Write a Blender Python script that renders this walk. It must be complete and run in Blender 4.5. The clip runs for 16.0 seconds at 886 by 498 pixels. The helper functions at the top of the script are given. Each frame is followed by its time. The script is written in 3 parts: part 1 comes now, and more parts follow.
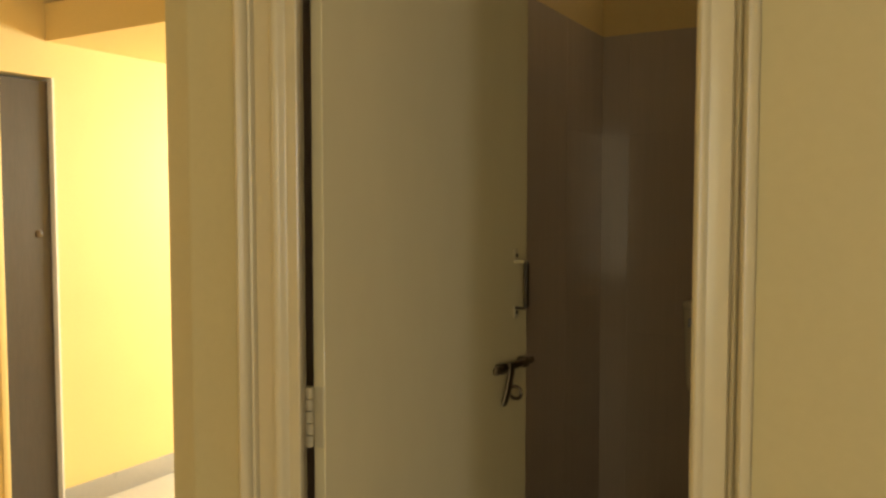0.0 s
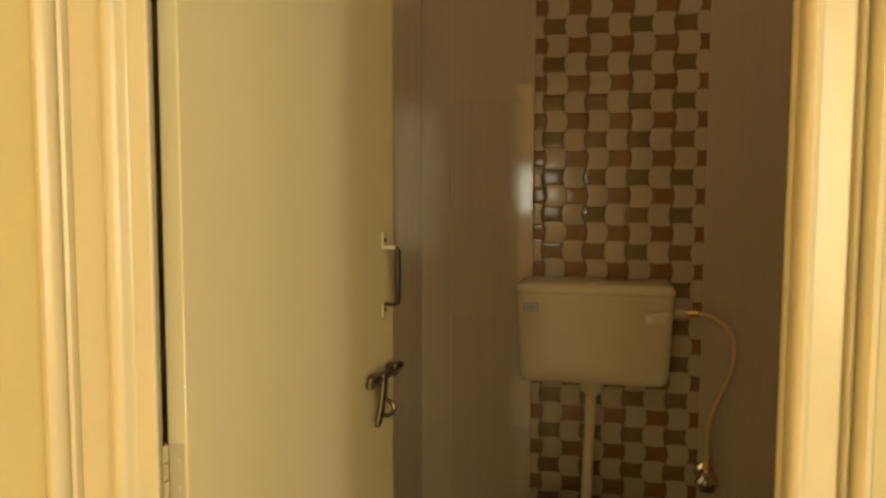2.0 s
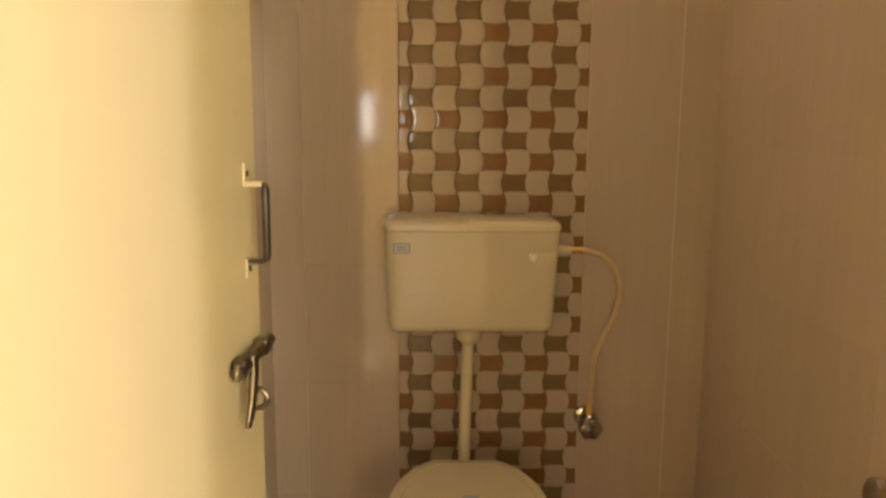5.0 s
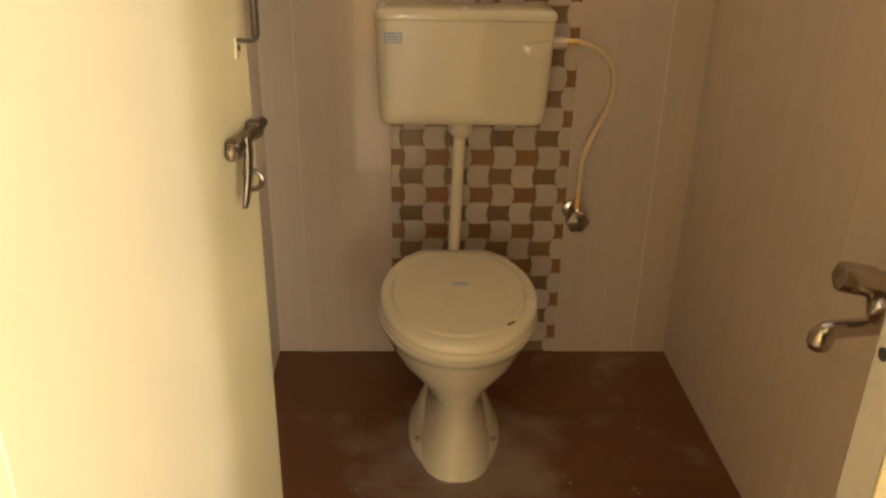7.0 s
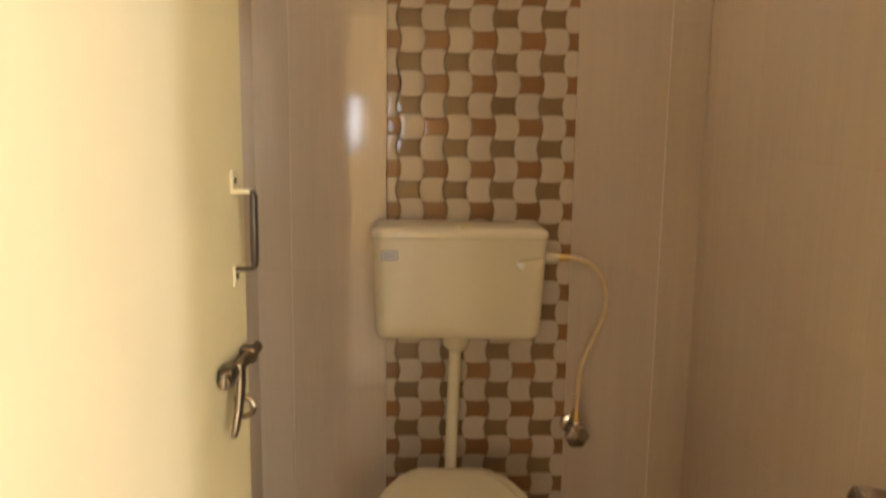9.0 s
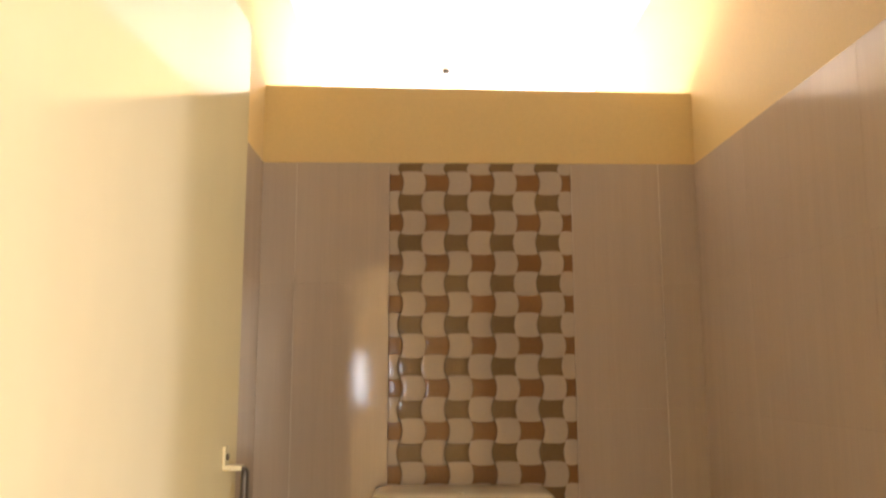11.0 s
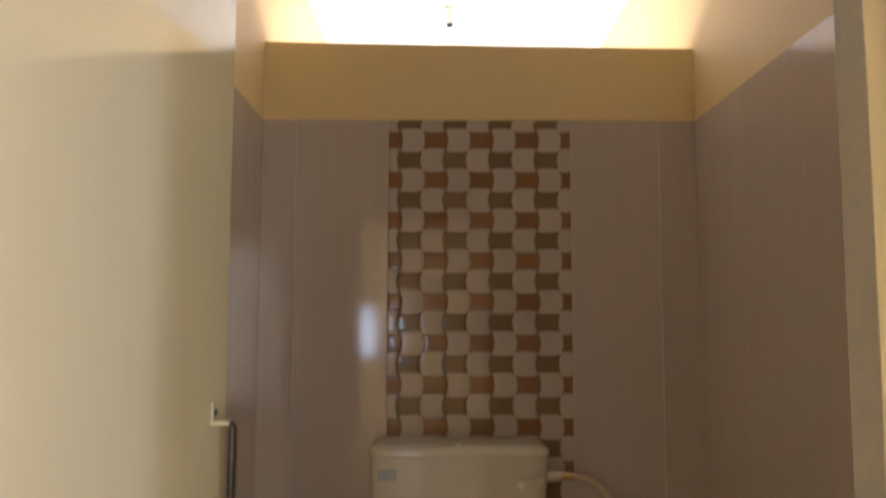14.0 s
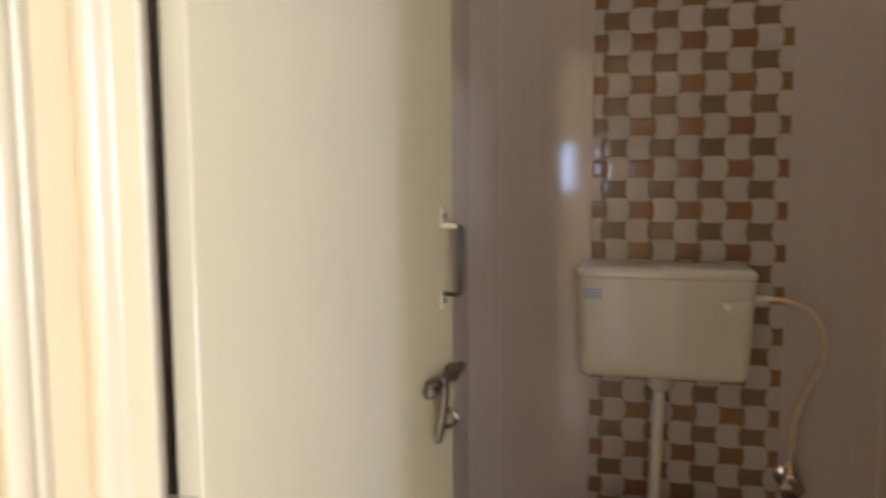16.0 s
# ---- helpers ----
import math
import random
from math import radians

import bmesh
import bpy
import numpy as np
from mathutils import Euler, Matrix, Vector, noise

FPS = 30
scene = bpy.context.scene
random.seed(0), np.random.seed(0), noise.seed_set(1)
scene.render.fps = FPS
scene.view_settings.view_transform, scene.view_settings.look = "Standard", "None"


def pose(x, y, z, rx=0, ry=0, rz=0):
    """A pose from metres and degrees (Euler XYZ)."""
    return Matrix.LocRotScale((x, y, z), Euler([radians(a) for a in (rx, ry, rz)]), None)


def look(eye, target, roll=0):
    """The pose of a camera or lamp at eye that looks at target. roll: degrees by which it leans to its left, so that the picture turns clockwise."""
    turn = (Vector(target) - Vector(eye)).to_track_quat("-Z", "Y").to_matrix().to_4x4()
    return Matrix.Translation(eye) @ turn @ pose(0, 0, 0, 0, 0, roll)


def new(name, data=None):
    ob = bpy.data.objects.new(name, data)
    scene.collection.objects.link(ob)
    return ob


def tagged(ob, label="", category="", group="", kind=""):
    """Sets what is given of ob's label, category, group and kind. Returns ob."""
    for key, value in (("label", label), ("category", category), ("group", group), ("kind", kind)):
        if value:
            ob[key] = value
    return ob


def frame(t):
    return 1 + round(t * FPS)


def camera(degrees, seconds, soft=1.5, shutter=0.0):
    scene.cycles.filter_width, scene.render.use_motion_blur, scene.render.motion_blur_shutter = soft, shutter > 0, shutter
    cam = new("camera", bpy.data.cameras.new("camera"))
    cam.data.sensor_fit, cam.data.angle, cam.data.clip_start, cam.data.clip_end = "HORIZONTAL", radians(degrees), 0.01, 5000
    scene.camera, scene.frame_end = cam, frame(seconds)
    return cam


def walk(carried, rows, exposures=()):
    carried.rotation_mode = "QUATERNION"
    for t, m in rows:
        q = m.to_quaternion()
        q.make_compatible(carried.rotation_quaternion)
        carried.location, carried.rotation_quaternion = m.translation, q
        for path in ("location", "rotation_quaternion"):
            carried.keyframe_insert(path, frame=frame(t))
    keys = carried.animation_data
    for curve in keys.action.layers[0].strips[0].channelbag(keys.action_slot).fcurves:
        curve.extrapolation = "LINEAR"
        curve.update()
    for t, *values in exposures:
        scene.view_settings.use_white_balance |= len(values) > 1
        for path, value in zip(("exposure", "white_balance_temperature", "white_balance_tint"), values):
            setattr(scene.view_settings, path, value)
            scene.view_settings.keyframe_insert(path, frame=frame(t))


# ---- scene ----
cam = camera(58.2, 16.0, 2.5, 0.5)
PATH = [
    (0, (0.303, -2.66, 1.352), (-0.696, -0.931, 1.238), 0.0),
    (0.5, (0.211, -2.596, 1.352), (-0.705, -0.824, 1.211), 0.8),
    (1, (0.107, -2.537, 1.359), (-0.554, -0.656, 1.203), 1.2),
    (1.5, (0.033, -2.505, 1.374), (-0.461, -0.575, 1.189), 0.6),
    (2, (-0.027, -2.445, 1.341), (-0.431, -0.494, 1.175), 0.2),
    (2.5, (-0.069, -2.335, 1.346), (-0.419, -0.374, 1.171), 0.2),
    (3, (-0.101, -2.235, 1.341), (-0.378, -0.258, 1.216), -0.2),
    (5.5, (-0.178, -2.133, 1.313), (-0.116, -0.187, 0.858), 0.6),
    (6, (-0.174, -2.142, 1.306), (-0.116, -0.231, 0.718), 0.8),
    (6.5, (-0.174, -2.145, 1.3), (-0.112, -0.274, 0.596), 1.0),
    (7, (-0.176, -2.149, 1.298), (-0.112, -0.32, 0.491), 1.1),
    (7.5, (-0.176, -2.151, 1.3), (-0.112, -0.328, 0.48), 1.2),
    (8, (-0.174, -2.15, 1.302), (-0.111, -0.285, 0.582), 1.2),
    (8.5, (-0.171, -2.147, 1.309), (-0.104, -0.222, 0.769), 1.1),
    (9, (-0.176, -2.134, 1.323), (-0.104, -0.162, 1.001), 0.8),
    (9.5, (-0.162, -2.147, 1.339), (-0.108, -0.155, 1.172), 0.0),
    (10, (-0.162, -2.146, 1.345), (-0.114, -0.147, 1.351), -0.3),
    (12.5, (-0.152, -2.162, 1.363), (-0.097, -0.234, 1.89), 0.5),
    (13, (-0.155, -2.154, 1.373), (-0.093, -0.23, 1.913), 0.4),
    (13.5, (-0.139, -2.154, 1.357), (-0.09, -0.201, 1.783), 0.5),
    (14, (-0.115, -2.172, 1.359), (-0.102, -0.18, 1.543), 0.1),
    (14.5, (-0.108, -2.184, 1.333), (-0.17, -0.185, 1.316), 0.4),
    (15, (-0.098, -2.204, 1.323), (-0.259, -0.219, 1.139), -0.5),
    (15.5, (-0.117, -2.206, 1.321), (-0.359, -0.232, 1.064), -0.8),
    (16, (-0.138, -2.23, 1.316), (-0.604, -0.297, 1.106), -0.3),
]
EXPOSURES = [
    (0.0, -2.47, 7750, 0), (0.5, -2.39, 8150, 1), (1.0, -2.08, 8900, 1), (1.5, -1.70, 9300, 0), (2.0, -1.30, 9500, -1), (3.0, -0.73, 8900, 2),
    (5.5, -0.01, 7300, 9), (7.5, 0.04, 6550, 7), (9.0, 0.08, 6450, 9), (10.0, 0.10, 6400, 12), (12.5, -0.87, 6100, 15),
    (13.0, -1.26, 5850, 15), (13.5, -1.35, 5650, 14), (14.0, -0.93, 5450, 14), (14.5, -0.42, 5250, 14), (15.5, -0.31, 5050, 14), (16.0, -0.60, 4950, 13),
]
walk(cam, [(t, look(eye, target, roll)) for t, eye, target, roll in PATH], EXPOSURES)

# ---- light ----
world = bpy.data.worlds.new("daylight")
scene.world = world
world.use_nodes = True
wn = world.node_tree.nodes
sky = wn.new("ShaderNodeTexSky")
sky.sky_type, sky.sun_disc = "NISHITA", False
sky.sun_elevation, sky.sun_rotation = radians(48), radians(200)
world.node_tree.links.new(sky.outputs["Color"], wn["Background"].inputs["Color"])
wn["Background"].inputs["Strength"].default_value = 0.1

sun = new("sun", bpy.data.lights.new("sun", "SUN"))
sun.data.energy, sun.data.angle, sun.data.color = 3.0, radians(0.5), (1.0, 0.95, 0.86)
sun.matrix_world = look((-1.0, -3.0, 4.0), (0.6, -0.4, 0.6))


def area_light(name, eye, target, width, height, watts, color=(1.0, 0.95, 0.86)):
    """Area lamp of that size: daylight entering through an opening, or the added rear fill."""
    lamp = new(name, bpy.data.lights.new(name, "AREA"))
    lamp.data.shape, lamp.data.size, lamp.data.size_y = "RECTANGLE", width, height
    lamp.data.energy, lamp.data.color = watts, color
    lamp.matrix_world = look(eye, target)
    return lamp


# the ventilator of the light shaft, the side window of the lobby, the balcony door of the hall and a slit window behind the camera
area_light("loft_daylight", (0.0, 1.37, 1.72), (0.0, 0.45, 2.5), 0.9, 0.5, 62.0, (0.95, 0.96, 1.0))
area_light("lobby_daylight", (3.18, -4.72, 1.45), (0.0, -1.7, 1.25), 0.36, 1.3, 116.0, (0.82, 0.82, 1.0))
area_light("hall_daylight", (-1.75, 2.28, 1.60), (-2.85, 0.3, 1.15), 1.6, 0.6, 980.0)
area_light("slit_daylight", (-0.70, -5.37, 1.27), (-0.4, 0.0, 1.27), 0.40, 0.44, 10.0, (0.90, 0.95, 1.0))
# fill lamp added to brighten leaf and tiles; no window is known there
area_light("rear_fill", (1.65, -5.37, 1.35), (0.2, -1.8, 0.75), 2.0, 1.5, 172.0, (1.0, 0.90, 0.70))


# ---- materials ----
def material(name, color, rough=0.5, metal=0.0, vary=0.06, scale=6.0, fine=90.0, bump=0.03, coat=0.0, stretch=(1, 1, 1), per_piece=0.0, wear=None, wear_at=0.62, spec=0.5):
    """Principled surface with two scales of variation in tone, and fine relief; wear: a second colour in patches."""
    m = bpy.data.materials.new(name)
    m.use_nodes = True
    nt = m.node_tree
    n, link = nt.nodes, nt.links.new
    b = n["Principled BSDF"]
    b.inputs["Metallic"].default_value = metal
    b.inputs["Coat Weight"].default_value = coat
    b.inputs["Coat Roughness"].default_value = 0.08
    b.inputs["Specular IOR Level"].default_value = spec
    mp = n.new("ShaderNodeMapping")
    mp.inputs["Scale"].default_value = stretch
    geo = n.new("ShaderNodeNewGeometry")
    link(geo.outputs["Position"], mp.inputs["Vector"])
    big, small = n.new("ShaderNodeTexNoise"), n.new("ShaderNodeTexNoise")
    big.inputs["Scale"].default_value, big.inputs["Detail"].default_value = scale, 3
    small.inputs["Scale"].default_value, small.inputs["Detail"].default_value = fine, 4
    link(mp.outputs["Vector"], big.inputs["Vector"])
    link(mp.outputs["Vector"], small.inputs["Vector"])
    add = n.new("ShaderNodeMath")
    add.operation = "ADD"
    link(big.outputs["Fac"], add.inputs[0])
    link(small.outputs["Fac"], add.inputs[1])
    rng = n.new("ShaderNodeMapRange")
    rng.inputs["From Min"].default_value, rng.inputs["From Max"].default_value = 0.6, 1.4
    rng.inputs["To Min"].default_value, rng.inputs["To Max"].default_value = 1 - vary, 1 + vary
    link(add.outputs[0], rng.inputs["Value"])
    factor = rng.outputs["Result"]
    if per_piece:
        info = n.new("ShaderNodeObjectInfo")
        pr = n.new("ShaderNodeMapRange")
        pr.inputs["To Min"].default_value, pr.inputs["To Max"].default_value = 1 - per_piece, 1 + per_piece
        link(info.outputs["Random"], pr.inputs["Value"])
        mul = n.new("ShaderNodeMath")
        mul.operation = "MULTIPLY"
        link(factor, mul.inputs[0])
        link(pr.outputs["Result"], mul.inputs[1])
        factor = mul.outputs[0]
    hsv = n.new("ShaderNodeHueSaturation")
    hsv.inputs["Color"].default_value = (*color, 1)
    link(factor, hsv.inputs["Value"])
    out = hsv.outputs["Color"]
    if wear:
        ramp = n.new("ShaderNodeMapRange")
        ramp.inputs["From Min"].default_value, ramp.inputs["From Max"].default_value = wear_at, wear_at + 0.12
        blot = n.new("ShaderNodeTexNoise")
        blot.inputs["Scale"].default_value, blot.inputs["Detail"].default_value = scale * 0.7, 6
        link(geo.outputs["Position"], blot.inputs["Vector"])
        link(blot.outputs["Fac"], ramp.inputs["Value"])
        mix = n.new("ShaderNodeMix")
        mix.data_type = "RGBA"
        link(ramp.outputs["Result"], mix.inputs["Factor"])
        link(out, mix.inputs["A"])
        mix.inputs["B"].default_value = (*wear, 1)
        out = mix.outputs["Result"]
    link(out, b.inputs["Base Color"])
    rr = n.new("ShaderNodeMapRange")
    rr.inputs["To Min"].default_value, rr.inputs["To Max"].default_value = max(rough - 0.06, 0.02), rough + 0.06
    link(big.outputs["Fac"], rr.inputs["Value"])
    link(rr.outputs["Result"], b.inputs["Roughness"])
    if bump:
        bp = n.new("ShaderNodeBump")
        bp.inputs["Strength"].default_value, bp.inputs["Distance"].default_value = bump, 0.01
        link(add.outputs[0], bp.inputs["Height"])
        link(bp.outputs["Normal"], b.inputs["Normal"])
    return m


YELLOW = material("yellow_wall_paint", (0.80, 0.60, 0.27), 0.55, vary=0.04, scale=3, fine=120, bump=0.05)
WHITE = material("white_ceiling_paint", (0.80, 0.78, 0.76), 0.7, vary=0.03, scale=3, fine=150, bump=0.05)
WALLCREAM = material("cream_distemper", (0.50, 0.43, 0.235), 0.5, vary=0.035, scale=2.2, fine=70, bump=0.03)
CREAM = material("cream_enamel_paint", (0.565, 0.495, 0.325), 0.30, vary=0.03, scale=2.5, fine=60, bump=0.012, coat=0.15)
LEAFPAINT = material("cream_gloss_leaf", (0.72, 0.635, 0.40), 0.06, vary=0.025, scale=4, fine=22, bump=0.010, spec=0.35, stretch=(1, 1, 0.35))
# the wall tile lightened in its colour, standing in for light on the sides
SIDETILE_LIT = material("greige_side_tile_lightened", (0.575, 0.472, 0.38), 0.16, vary=0.055, scale=34, fine=230, bump=0.002, stretch=(1, 1, 0.03), per_piece=0.025, spec=0.3)
TILE = material("greige_wall_tile", (0.54, 0.443, 0.357), 0.085, vary=0.055, scale=34, fine=230, bump=0.0012, coat=0.2, stretch=(1, 1, 0.03), per_piece=0.025)
GROUT = material("tile_grout", (0.74, 0.67, 0.59), 0.8, vary=0.1, bump=0.1)
MOSWHITE = material("mosaic_cream", (0.535, 0.445, 0.35), 0.09, vary=0.06, scale=12, fine=130, bump=0.004, coat=0.0, spec=0.28, per_piece=0.04)
MOSBROWN = material("mosaic_brown", (0.272, 0.145, 0.07), 0.07, vary=0.12, scale=14, fine=130, bump=0.004, coat=0.0, spec=0.28, per_piece=0.06)
MOSGREY = material("mosaic_olive_grey", (0.23, 0.153, 0.082), 0.07, vary=0.12, scale=14, fine=130, bump=0.004, coat=0.0, spec=0.28, per_piece=0.06)
MOSGROUT = material("mosaic_grout", (0.14, 0.09, 0.05), 0.6, vary=0.1)
FLOORTILE = material("brown_floor_tile", (0.138, 0.050, 0.017), 0.38, vary=0.12, scale=5, fine=110, bump=0.05, per_piece=0.06, wear=(0.2, 0.11, 0.07), wear_at=0.6)
FLOORGROUT = material("floor_grout", (0.13, 0.060, 0.030), 0.8)
LOBBYFLOOR = material("pale_lobby_floor", (0.54, 0.51, 0.47), 0.25, vary=0.06, scale=3, fine=60)
SKIRT = material("grey_skirting_tile", (0.42, 0.42, 0.42), 0.3, vary=0.05)
IVORY = material("ivory_plastic", (0.73, 0.65, 0.475), 0.11, vary=0.015, scale=5, fine=60, bump=0.0, coat=0.1)
CERAMIC = material("ivory_ceramic", (0.76, 0.69, 0.52), 0.12, vary=0.015, scale=5, fine=60, bump=0.0, coat=0.5)
SEATPLASTIC = material("ivory_seat_plastic", (0.76, 0.67, 0.46), 0.25, vary=0.015, bump=0.0, coat=0.2)
CHROME = material("chrome", (0.72, 0.7, 0.67), 0.14, metal=1.0, vary=0.08, scale=30, bump=0.0)
SATIN = material("satin_chrome", (0.86, 0.84, 0.8), 0.32, metal=1.0, vary=0.03, bump=0.0)
STEEL = material("tarnished_steel", (0.155, 0.125, 0.095), 0.33, metal=1.0, vary=0.25, scale=40, fine=160, bump=0.03)
DARKSTEEL = material("dark_oxidised_steel", (0.05, 0.038, 0.028), 0.36, metal=0.35, vary=0.25, scale=40, bump=0.02)
TAPCHROME = material("dulled_chrome", (0.46, 0.41, 0.36), 0.2, metal=1.0, vary=0.15, scale=35, fine=150, bump=0.01)
WORNSTEEL = material("worn_plated_steel", (0.5, 0.44, 0.36), 0.34, metal=1.0, vary=0.15, scale=40, bump=0.0)
BRASS = material("brass", (0.62, 0.42, 0.16), 0.3, metal=1.0, vary=0.1, scale=40, bump=0.0)
HOSE = material("cream_braided_hose", (0.66, 0.50, 0.30), 0.4, vary=0.1, scale=60, fine=400, bump=0.1)
BLACK = material("black_plastic", (0.018, 0.015, 0.013), 0.35, vary=0.1, scale=30)
NOZZLE = material("grey_rubber_nozzle", (0.5, 0.46, 0.4), 0.5, vary=0.05)
DARKWOOD = material("dark_stained_door", (0.05, 0.044, 0.043), 0.42, vary=0.2, scale=9, fine=120, stretch=(1, 1, 0.1))
LABEL = material("pale_sticker", (0.62, 0.6, 0.6), 0.4, vary=0.03)
LABELBLUE = material("blue_grey_print", (0.22, 0.25, 0.33), 0.4, vary=0.05)
LIDPRINT = material("pale_blue_print", (0.36, 0.38, 0.43), 0.4, vary=0.1, scale=60, fine=300)
DIRT = material("dark_smudge", (0.13, 0.08, 0.04), 0.7, vary=0.2)
CEMENT = material("cement_residue", (0.34, 0.27, 0.21), 0.8, vary=0.15, scale=20, fine=200, bump=0.15)
# grey primer, its colour taken darker to stand in for shade in the reveal
SHADEDPRIMER = material("bare_primer_with_shade", (0.30, 0.275, 0.235), 0.6, vary=0.1, scale=12, fine=150, bump=0.05)
FARWALL = material("sunlit_outside_wall", (0.75, 0.68, 0.55), 0.8, vary=0.05)


def dusty(m, at, reach, color):
    """Dried cement dust spread unevenly round a spot of the floor."""
    nt = m.node_tree
    n, link = nt.nodes, nt.links.new
    b = n["Principled BSDF"]
    old = b.inputs["Base Color"].links[0].from_socket
    geo, sub, leng = n.new("ShaderNodeNewGeometry"), n.new("ShaderNodeVectorMath"), n.new("ShaderNodeVectorMath")
    sub.operation, leng.operation = "SUBTRACT", "LENGTH"
    sub.inputs[1].default_value = at
    link(geo.outputs["Position"], sub.inputs[0])
    link(sub.outputs["Vector"], leng.inputs[0])
    cloud = n.new("ShaderNodeTexNoise")
    cloud.inputs["Scale"].default_value, cloud.inputs["Detail"].default_value = 7.0, 7
    link(geo.outputs["Position"], cloud.inputs["Vector"])
    near = n.new("ShaderNodeMapRange")
    near.inputs["From Min"].default_value, near.inputs["From Max"].default_value = reach, reach * 0.35
    near.inputs["To Min"].default_value, near.inputs["To Max"].default_value = 0.0, 0.5
    link(leng.outputs["Value"], near.inputs["Value"])
    add = n.new("ShaderNodeMath")
    add.operation = "ADD"
    link(cloud.outputs["Fac"], add.inputs[0])
    link(near.outputs["Result"], add.inputs[1])
    amount = n.new("ShaderNodeMapRange")
    amount.inputs["From Min"].default_value, amount.inputs["From Max"].default_value = 0.58, 0.98
    amount.inputs["To Max"].default_value = 0.85
    link(add.outputs[0], amount.inputs["Value"])
    mix = n.new("ShaderNodeMix")
    mix.data_type = "RGBA"
    link(amount.outputs["Result"], mix.inputs["Factor"])
    link(old, mix.inputs["A"])
    mix.inputs["B"].default_value = (*color, 1)
    link(mix.outputs["Result"], b.inputs["Base Color"])


dusty(FLOORTILE, (-0.055, -0.52, 0.0), 0.33, (0.32, 0.24, 0.19))


# ---- mesh helpers ----
def part(name, bm, mat, parent=None, label=""):
    me = bpy.data.meshes.new(name)
    bmesh.ops.recalc_face_normals(bm, faces=bm.faces[:])
    bm.to_mesh(me)
    bm.free()
    me.materials.append(mat)
    me.shade_smooth()
    me.set_sharp_from_angle(angle=radians(38))
    ob = new(name, me)
    if parent is not None:
        ob.parent = parent
    if label:
        ob["label"] = label
    return ob


def empty(name, at=(0, 0, 0)):
    ob = new(name)
    ob.location = at
    ob.empty_display_size = 0.05
    return ob


def box(x0, x1, y0, y1, z0, z1, bevel=0.0, seg=2, bm=None):
    bm = bm or bmesh.new()
    made = bmesh.ops.create_cube(bm, size=1.0)["verts"]
    bmesh.ops.scale(bm, vec=(x1 - x0, y1 - y0, z1 - z0), verts=made)
    bmesh.ops.translate(bm, vec=((x0 + x1) / 2, (y0 + y1) / 2, (z0 + z1) / 2), verts=made)
    if bevel:
        edges = list({e for v in made for e in v.link_edges})
        bmesh.ops.bevel(bm, geom=edges, offset=bevel, segments=seg, affect="EDGES", profile=0.5)
    return bm


def loft(rings, cap=True, bm=None):
    """Joins rings of equal count into a skin."""
    bm = bm or bmesh.new()
    rows = [[bm.verts.new(p) for p in ring] for ring in rings]
    k = len(rows[0])
    for a, b in zip(rows, rows[1:]):
        for i in range(k):
            bm.faces.new((a[i], a[(i + 1) % k], b[(i + 1) % k], b[i]))
    if cap:
        bm.faces.new(rows[0])
        bm.faces.new(rows[-1])
    return bm


def tube(points, radius, sides=12, bm=None, cap=True):
    """A round bar along points; radius one number or one per point."""
    pts = [Vector(p) for p in points]
    rad = radius if isinstance(radius, (list, tuple)) else [radius] * len(pts)
    rings, up = [], None
    for i, p in enumerate(pts):
        d = (pts[min(i + 1, len(pts) - 1)] - pts[max(i - 1, 0)]).normalized()
        if up is None:
            up = d.orthogonal().normalized()
        up = (up - d * up.dot(d)).normalized()
        side = d.cross(up)
        rings.append([p + (up * math.cos(a) + side * math.sin(a)) * rad[i] for a in (2 * math.pi * j / sides for j in range(sides))])
    return loft(rings, cap, bm)


def spline(points, steps=8):
    """Smooth line through points."""
    p = [Vector(q) for q in points]
    p = [2 * p[0] - p[1]] + p + [2 * p[-1] - p[-2]]
    out = []
    for i in range(1, len(p) - 2):
        for s in range(steps):
            t = s / steps
            out.append(0.5 * (2 * p[i] + (p[i + 1] - p[i - 1]) * t + (2 * p[i - 1] - 5 * p[i] + 4 * p[i + 1] - p[i + 2]) * t * t + (3 * p[i] - p[i - 1] - 3 * p[i + 1] + p[i + 2]) * t ** 3))
    out.append(p[-2])
    return out


def rounded(cx, cy, hx, hy, r, z, seg=6):
    """A rounded rectangle ring at height z."""
    ring = []
    for sx, sy, a0 in ((1, 1, 0), (-1, 1, 90), (-1, -1, 180), (1, -1, 270)):
        for i in range(seg + 1):
            a = radians(a0 + 90 * i / seg)
            ring.append((cx + sx * (hx - r) + r * math.cos(a), cy + sy * (hy - r) + r * math.sin(a), z))
    return ring


def extrude_plan(poly, z0, z1):
    """A plan outline pulled up from z0 to z1."""
    return loft([[(x, y, z0) for x, y in poly], [(x, y, z1) for x, y in poly]])


def structure(ob, label, category):
    return tagged(ob, label, category, kind="structure")


# ---- structure: toilet room ----
XW, HT = 0.60, 1.919            # half width of the room, top of the wall tiles
CEIL, LEDGE = 2.58, 2.138
FRONT, INNER = -1.80, -1.735    # faces of the wall that holds the door
T = 0.009                       # tile thickness

floor_t = structure(part("floor_toilet", box(-XW - 0.06, XW + 0.06, FRONT, 0.10, -0.12, -0.0014), FLOORGROUT), "grouted brown tile floor of the toilet", "floor")
bm = bmesh.new()
back = [(-XW - 0.06, T), (XW + 0.06, T), (XW + 0.06, 0.12), (-XW - 0.06, 0.12)]
loft([[(x, y, -0.1) for x, y in back], [(x, y, LEDGE - 0.008 * x / XW) for x, y in back]], bm=bm)
wall_back = structure(part("wall_back", bm, YELLOW), "yellow painted wall ending in a ledge above the tiles", "wall")
